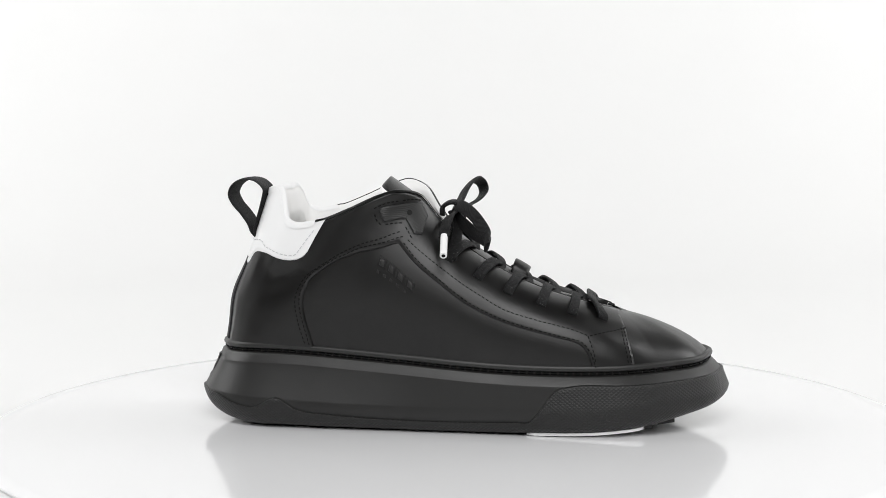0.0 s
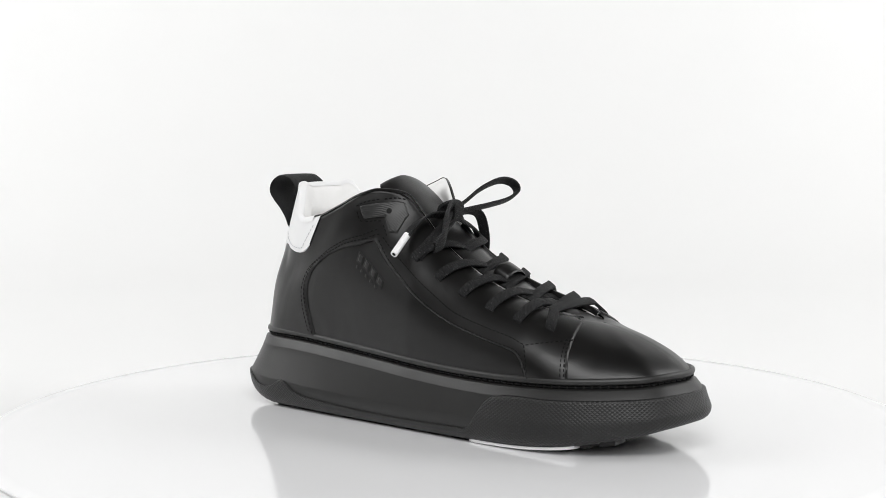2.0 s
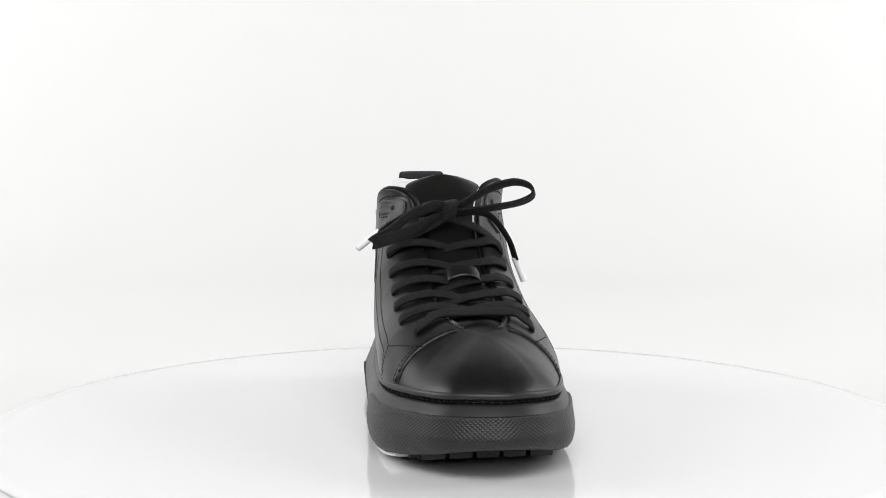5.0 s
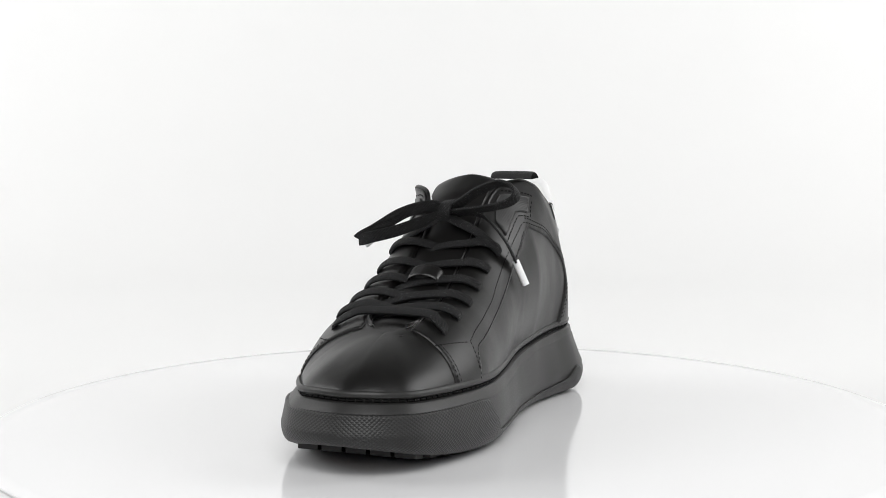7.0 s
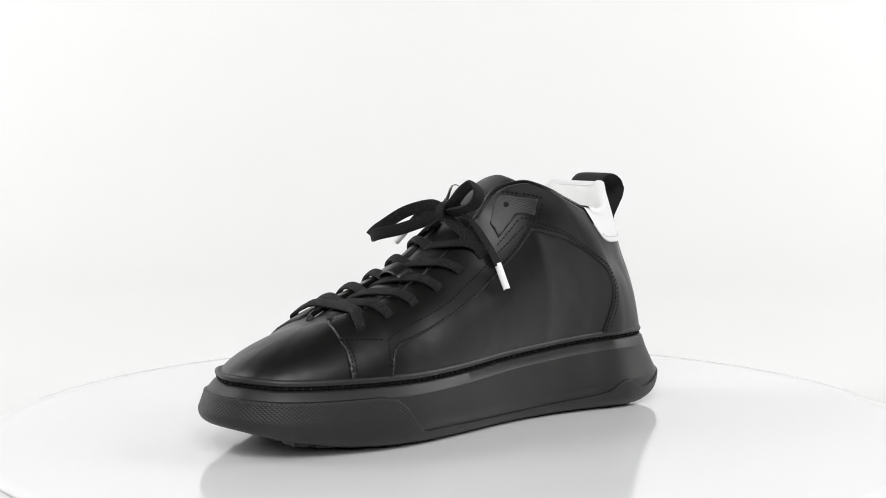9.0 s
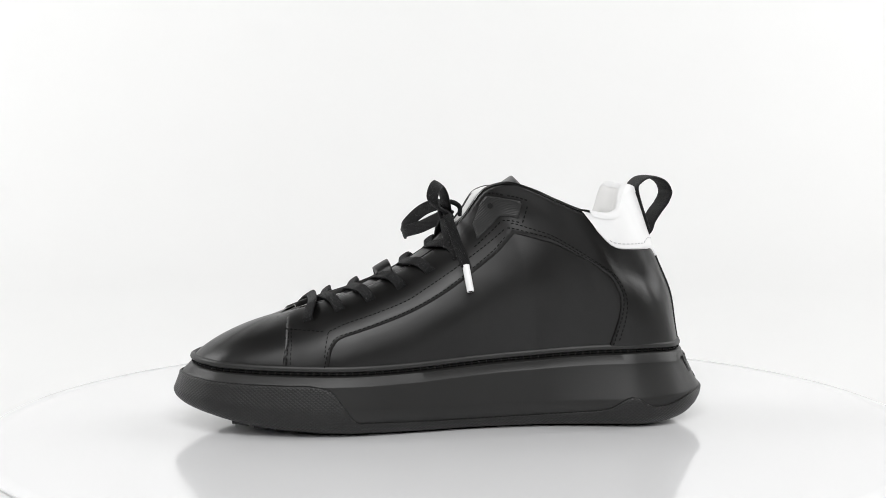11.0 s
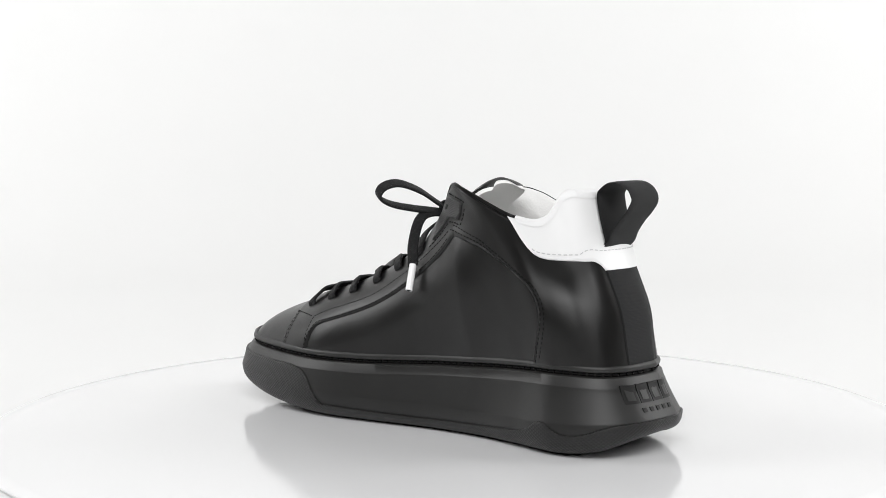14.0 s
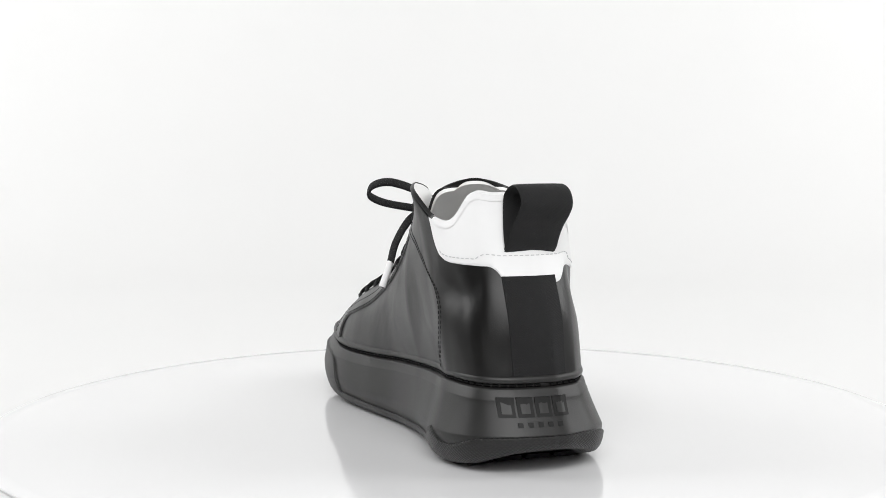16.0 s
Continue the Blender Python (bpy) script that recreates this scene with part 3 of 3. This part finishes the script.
def heel_collar():
    ss = 0.004 + np.sin(np.linspace(-math.pi / 2, math.pi / 2, 170)) * np.repeat((0.197, 0.186), 85)
    rows = []
    m = 22
    for s in ss:
        lo = float(collar_low(s))
        hi = 0.998
        w = np.linspace(lo, hi, m)
        off = np.full(m, 0.0019)
        off[0], off[-1] = 0.0006, 0.0019
        rows.append(signed(np.full(m, s), w, off))
    g = np.array(rows)
    made("heel_collar", g.reshape(-1, 3), grid_faces(len(ss), m), WHITE, SHOE, "smooth white leather heel collar")
    line = []
    for s in np.linspace(-0.182, 0.178, 120):
        a = abs(s - 0.003)
        low = float(collar_low(s))
        line.append((s, max(0.672, low + 0.045) if a < 0.172 else low + 0.045 + (0.93 - low - 0.045) * min(1, (a - 0.172) / 0.013)))
    pts = signed(np.array(line)[:, 0], np.array(line)[:, 1], np.full(120, 0.0020))
    s = np.concatenate([[0], np.cumsum(np.linalg.norm(np.diff(pts, axis=0), axis=1))])
    out = []
    for a in np.arange(0, s[-1] - 0.003, 0.0030):
        out.append(rod([[np.interp(a + 0.003 * t, s, pts[:, c]) for c in range(3)] for t in (0.1, 0.4, 0.7)], 0.00028, 3, 5))
    v, f = joined(out)
    tagged(made("collar_stitching", v, f, WHITE_THREAD, SHOE, "pale grey stitching on the white collar"), kind="stuff")


heel_collar()


def heel_strip():
    ss, ws = np.linspace(-0.048, 0.062, 26), np.linspace(0.0, 0.56, 30)
    off = np.full((26, 30), 0.0021)
    off[0], off[-1] = 0.0006, 0.0006
    g = signed(np.repeat(ss[:, None], 30, 1), np.repeat(ws[None], 26, 0), off)
    uv = np.stack(np.meshgrid(ss * 0.345, ws * 0.09, indexing="ij"), -1).reshape(-1, 2)
    made("heel_strip", g.reshape(-1, 3), grid_faces(26, 30), WEBBING, SHOE, "black woven webbing strip up the heel", uv)


heel_strip()
LOOP = [(-0.1165, -0.002, 0.1090), (-0.1200, -0.002, 0.1126), (-0.1222, -0.0025, 0.1180), (-0.1262, -0.003, 0.1240), (-0.1306, -0.004, 0.1298), (-0.1328, -0.005, 0.1358), (-0.1302, -0.005, 0.1414),
        (-0.1242, -0.005, 0.1445), (-0.1178, -0.005, 0.1440), (-0.1132, -0.0045, 0.1404), (-0.1122, -0.004, 0.1365), (-0.1142, -0.003, 0.1280), (-0.1174, -0.002, 0.1180), (-0.1186, -0.002, 0.1130),
        (-0.1160, -0.002, 0.1095)]
v, f, uv = ribbon(LOOP, (0, 1, 0), 0.0290, 0.0016, 90)
made("pull_loop", v, f, WEBBING, SHOE, "black woven webbing pull loop at the heel", uv)


# ---- lining, insole, tongue
def lining():
    ss = np.concatenate([-np.linspace(0.80, 0.004, 150), np.linspace(0.004, 0.80, 150)])
    n = len(ss)
    top = signed(ss, np.ones(n), np.where((ss > -0.183) & (ss < 0.183), 0.0024, 0.0008))
    flat = upper_normal(np.where(ss < 0, -1.0, 1.0), np.abs(ss), np.full(n, 0.97)) * np.array((1, 1, 0))
    flat /= np.maximum(np.linalg.norm(flat, axis=1), 1e-6)[:, None]
    k = np.exp(-(np.arange(-9, 10) / 5.0)**2)
    wide = np.stack([np.convolve(np.pad(flat[:, c], 9, mode="edge"), k / k.sum(), "valid") for c in range(3)], 1)
    wide /= np.maximum(np.linalg.norm(wide, axis=1), 1e-6)[:, None]
    ws = np.linspace(0.95, 0.22, 14)
    deep = np.array([0.004, 0.008, 0.012, 0.016, 0.020, 0.025, 0.030, 0.036, 0.042, 0.048, 0.054, 0.060, 0.066, 0.072])
    rows = []
    for i, s in enumerate(ss):
        a = abs(s)
        th = 0.0036 + 0.0060 * math.exp(-(a / 0.09)**4)
        p, hn = top[i], wide[i]
        pad = 1 - min(1, max(0, (a - 0.26) / 0.10))
        col = [p, p - hn * th * 0.22 + (0, 0, 0.0010), p - hn * th * 0.55 + (0, 0, 0.0013), p - hn * th * 0.85 + (0, 0, 0.0004), p - hn * th - (0, 0, 0.0014)]
        q = signed(np.full(14, s), ws) - flat[i][None] * 0.0034
        bulge = 0.0035 * np.sin(np.pi * np.clip(deep / 0.045, 0, 1))
        z = np.maximum(p[2] - 0.0014 - deep, 0.052)
        up = np.stack([p[0] - hn[0] * (th + bulge), p[1] - hn[1] * (th + bulge), z], 1)
        pad = (pad * np.clip((0.034 - deep) / 0.018, 0, 1))[:, None]
        rows.append(col + list(q * (1 - pad) + up * pad))
    g = np.array(rows)
    m = g.shape[1]
    tab = [i for i in range(n) if abs(ss[i]) < 0.180]
    low, high = tab[0], tab[-1]
    near, far = int(np.searchsorted(ss, -0.44)), int(np.searchsorted(ss, 0.44))
    for a, b, rows in ((0, near, 5), (near, low, 3), (high, far, 3), (far, n - 1, 5)):
        made("topline", g[a:b + 1, :rows].reshape(-1, 3), grid_faces(b + 1 - a, rows), LEATHER, SHOE, "turned black leather edge of the opening")
    lip = signed(ss[low:high + 1], np.full(high + 1 - low, 0.965), np.full(high + 1 - low, 0.0022))
    made("collar_top", np.concatenate([lip[:, None], g[low:high + 1, :5]], 1).reshape(-1, 3), grid_faces(high + 1 - low, 6), WHITE, SHOE, "padded white leather top of the heel collar")
    made("lining", (g[:, 2:] + np.array((0, 0, -0.0006))).reshape(-1, 3), grid_faces(n, m - 2), LINING, SHOE, "white textile lining")


lining()
v = [(min(0.09, BASE[k, 0] - OUT[k, 0] * 0.008), (BASE[k, 1] - OUT[k, 1] * 0.008) * (1 if BASE[k, 0] < 0.05 else 0.8), 0.056 - 0.012 * max(0, min(1, (BASE[k, 0] + 0.05) / 0.12))) for k in range(0, NST, 6)]
v += [(a, b, c - 0.004) for a, b, c in v]
n = len(v) // 2
made("insole", v, [tuple(range(n)), tuple(range(n, 2 * n))[::-1]] + [(i, (i + 1) % n, n + (i + 1) % n, n + i) for i in range(n)], LINING, SHOE, "pale textile insole")

TPATH = np.array([(0.104, 0.0648, 0.011), (0.085, 0.0700, 0.0165), (0.06, 0.0786, 0.019), (0.03, 0.0934, 0.0205), (0.008, 0.1088, 0.0208), (-0.010, 0.1236, 0.0222), (-0.022, 0.1348, 0.0232),
                  (-0.0295, 0.1405, 0.0236), (-0.0340, 0.1437, 0.0224), (-0.0362, 0.1453, 0.0190), (-0.0370, 0.1459, 0.0120)])


def tongue():
    t = spline(TPATH, 60)
    dirn = np.gradient(t[:, :2], axis=0)
    dirn /= np.linalg.norm(dirn, axis=1)[:, None]
    nor = np.stack([-dirn[:, 1], dirn[:, 0]], 1) * np.where(dirn[:, :1] < 0, -1, 1)
    nor[nor[:, 1] < 0] *= -1
    m = 19

    def sheet(drop, wide=1.0, cut=0):
        out = []
        for i in np.linspace(0, 59 - cut, 60).round().astype(int):
            for q in np.linspace(-1, 1, m) * (wide if i < 40 else min(wide, 0.95 if drop else 1.0)):
                hgt = -0.0052 * abs(q)**2.4 * min(1, i / 12) - drop
                out.append((t[i, 0] + nor[i, 0] * hgt, float(mid_y(t[i, 0])) + q * t[i, 2], t[i, 1] + nor[i, 1] * hgt))
        return out
    f = grid_faces(60, m)
    bound = [i * m for i in range(60)] + [59 * m + j for j in range(1, m)] + [i * m + m - 1 for i in range(58, -1, -1)]
    N = 60 * m
    top, bot = sheet(0), sheet(0.0040, 1.035, 1)
    tg = made("tongue", top + sheet(0.0018), f + [tuple(N + i for i in q[::-1]) for q in f] + [(a, b, N + b, N + a) for a, b in zip(bound, bound[1:])], LEATHER, SHOE, "black leather tongue")
    made("tongue_lining", sheet(0.0014, 1.035, 1) + bot, f + [tuple(N + i for i in q[::-1]) for q in f] + [(a, b, N + b, N + a) for a, b in zip(bound, bound[1:])], LINING, tg, "white textile tongue lining")
    return tg


TONGUE = tongue()
# leather keeper on the tongue through which the laces run
v, f, uv = ribbon([(0.0400, -0.0125, 0.0865), (0.0415, -0.0105, 0.0915), (0.0425, -0.0025, 0.0938), (0.0415, 0.0055, 0.0915), (0.0400, 0.0075, 0.0865)], (-0.86, 0, 0.50), 0.0105, 0.0013, 24)
made("lace_keeper", v, f, LEATHER, TONGUE, "stitched black leather lace keeper")


# ---- laces
ROWS = [(0.739, 0.692), (0.685, 0.697), (0.629, 0.696), (0.570, 0.705), (0.518, 0.719), (0.466, 0.732)]
UP = np.array((0.56, 0, 0.83))
ALONG = np.array((-0.83, 0, 0.56))


def lace_run(i, side, over, width=0.0061):
    """One run of the lace: over the edge into the hole of row i, coming from under the other edge one row nearer the toe."""
    a, b = ROWS[i], ROWS[i - 1]

    def pt(s, w, sd, off):
        w = w + sd * 0.030 * max(0.0, min(1.0, (0.97 - w) / 0.1))
        return signed(np.array(s * sd), np.array(w), np.array(off))

    p = [pt(a[0] - 0.004, a[1] - 0.035, side, -0.0012), pt(a[0] - 0.003, a[1] - 0.01, side, 0.0026), pt(a[0] + 0.006, a[1] * 0.5 + 0.49, side, 0.0034), pt(a[0] + 0.016, 0.985, side, 0.0032)]
    q = [pt(b[0] - 0.016, 0.985, -side, -0.0022), pt(b[0] - 0.010, 0.93, -side, -0.0036)]
    mid = p[-1] * 0.5 + q[0] * 0.5 + UP * over
    v, f, uv = ribbon(p + [mid] + q, ALONG, width, 0.0019, 44)
    return made("lace", v, f, LACE, SHOE, "", uv)


def lace_bar():
    """The first run, straight across over the toe end of the throat."""
    s, w = ROWS[0]
    p = [(s, w - 0.035, -0.0012), (s, w, 0.0026), (s - 0.002, w * 0.5 + 0.49, 0.0034), (s - 0.004, 0.985, 0.0034)]
    pts = [signed(np.array(-a), np.array(b), np.array(c)) for a, b, c in p] + [signed(np.array(a), np.array(b), np.array(c)) for a, b, c in p[::-1]]
    v, f, uv = ribbon(pts, ALONG, 0.0062, 0.0019, 44)
    return made("lace", v, f, LACE, SHOE, "", uv)


lace_bar()
for i in range(1, 6):
    lace_run(i, -1, 0.0006)
    lace_run(i, 1, 0.0024)
KNOT = np.array((0.0000, -0.0050, 0.1246))
for sd in (-1, 1):
    a = ROWS[5]
    p = [signed(np.array(a[0] * sd), np.array(a[1] - 0.03), np.array(-0.001)), signed(np.array(a[0] * sd), np.array(a[1]), np.array(0.0022)),
         signed(np.array((a[0] - 0.01) * sd), np.array(0.97), np.array(0.0032)), KNOT + (0.003, 0.004 * sd, -0.004), KNOT]
    v, f, uv = ribbon(p, ALONG, 0.0070, 0.0019, 36)
    made("lace", v, f, LACE, SHOE, "", uv)

# the bow: knot, two loops and two ends with their tips
v, f, uv = ribbon([KNOT + d for d in ((0.0045, -0.001, -0.005), (0.0062, 0.0, 0.000), (0.0045, 0.001, 0.0045), (-0.0005, 0.0015, 0.0058), (-0.0055, 0.001, 0.003), (-0.006, 0.0, -0.002))], (0.0985, 1.0000, 0.1484), 0.0085, 0.0024, 30)
made("bow_knot", v, f, LACE, SHOE, "tight knot of the black laces", uv)
v, f, uv = ribbon([KNOT + (0.002, 0.001, 0.001), (0.0040, 0.0060, 0.1309), (0.0070, 0.0180, 0.1379), (0.0110, 0.0320, 0.1424), (0.0145, 0.0415, 0.1404), (0.0160, 0.0435, 0.1349), (0.0135, 0.0360, 0.1304),
                   (0.0085, 0.0220, 0.1274), (0.0045, 0.0080, 0.1254), KNOT + (0.001, 0.001, -0.001)], [(0.75, -0.2, 0.5), (0.75, -0.3, 0.55), (0.8, -0.3, 0.45), (0.75, -0.3, 0.5)], 0.0070, 0.0020, 70)
made("bow_loop", v, f, LACE, SHOE, "open loop of the tied bow", uv)
v, f, uv = ribbon([KNOT + (0.002, -0.001, 0.001), (0.0060, -0.0140, 0.1284), (0.0145, -0.0290, 0.1239), (0.0225, -0.0430, 0.1144), (0.0235, -0.0515, 0.1095), (0.0233, -0.0527, 0.1080), (0.0235, -0.0450, 0.1099),
                   (0.0155, -0.0320, 0.1134), (0.0070, -0.0180, 0.1189), KNOT + (0.002, -0.001, -0.002)], [(0.35, 0.1, 0.9), (0.35, 0.1, 0.9), (0.2, 0.1, 1.0), (0.35, 0.1, 0.9)], 0.0075, 0.0020, 70)
made("bow_loop", v, f, LACE, SHOE, "drooping loop of the tied bow", uv)


def lace_end(path, wd, top, tip):
    v, f, uv = ribbon(path, wd, 0.0066, 0.0015, 50)
    end = made("lace_end", v, f, LACE, SHOE, "", uv)
    a, b = np.array(top), np.array(tip)
    made("aglet", *rod([a - (b - a) * 0.06, a + (b - a) * 0.5, b], 0.0021, 8, 12), PLASTIC, end, "white plastic lace tip")
    # Solid black plug at the tip; its colour paints the shade inside the bore.
    made("aglet_bore_shade", *rod([b - (b - a) * 0.05, b, b + (b - a) * 0.012], 0.0011, 3, 10), THREAD_AND_BORE, end, "dark hollow of the lace tip")


lace_end([KNOT + (0, -0.001, -0.001), (0.0015, -0.0140, 0.1234), (0.0005, -0.0280, 0.1234), (-0.0010, -0.0400, 0.1179), (-0.0012, -0.0468, 0.1127)], [(0.6, 0.1, 0.7), (0.8, 0, 0.4), (0.9, 0, 0.2)],
         (-0.0012, -0.0468, 0.1127), (-0.0005, -0.0596, 0.1031))
lace_end([KNOT + (0, 0.001, -0.001), (0.0035, 0.0120, 0.1244), (0.0035, 0.0220, 0.1204), (0.0000, 0.0320, 0.1074), (-0.0041, 0.0371, 0.0952)], [(0.6, -0.1, 0.7), (0.8, 0, 0.4), (0.9, 0.2, 0.1)],
         (-0.0041, 0.0371, 0.0952), (-0.0059, 0.0428, 0.0815))


# pressed mark on the back of the sole, as plain blocks
def heel_mark(y0, y1, z0, z1, name="pressed_block", mat=EMBOSS_RUBBER, off=0.0004):
    def back(y, z):
        best = []
        for k in range(NST - 70, NST + 70):
            pr = np.array(HEEL_SIDE[k - NST + 70])
            q = WELT[k % NST] + OUT[k % NST] * np.interp(-z, -pr[:, 1], pr[:, 0])
            best.append((abs(q[1] - y), q[0]))
        return min(best)[1]

    ys, n = np.linspace(y0, y1, 7), 7
    top = [(back(y, z) - off, y, z) for z in (z0, (z0 + z1) / 2, z1) for y in ys]
    low = [(x + off + 0.0006, y, z) for x, y, z in top]
    f = grid_faces(3, n)
    rim = list(range(n)) + [2 * n - 1] + list(range(3 * n - 1, 2 * n - 1, -1)) + [n]
    made(name, top + low, f + [(a, b, 3 * n + b, 3 * n + a) for a, b in zip(rim, rim[1:] + rim[:1])], mat, SHOE)


HEEL_SIDE = [sole_side(k)[12:] for k in range(NST - 70, NST + 70)]
for i in range(4):
    y = 0.0248 - i * 0.0094
    # Dark borders and dots put the shade of pressed-in marks into colour.
    heel_mark(y, y - 0.0083, 0.0290, 0.0385, "recess_shade", RECESS_SHADE, 0.00025)
    heel_mark(y - 0.0018, y - 0.0065, 0.0306, 0.0369, off=0.0005)
for i in range(5):
    heel_mark(0.0165 - i * 0.0052, 0.0165 - i * 0.0052 - 0.0026, 0.0244, 0.0266, "recess_shade", RECESS_SHADE, 0.0004)


# ---------------------------------------------------------------- movement
def motions():
    shoe, table = [], []
    for i in range(9):
        t = 2.0 * i
        a = -4.787 - 15.283 * t
        c, k = math.cos(radians(a)), math.sin(radians(a))
        shoe.append((t, pose(OX * c - OY * k, OX * k + OY * c, 0, 0, 0, a)))
        table.append((t, pose(0, 0, -0.05, 0, 0, a)))
    walk(SHOE, shoe)
    walk(turntable_ob, table)


motions()
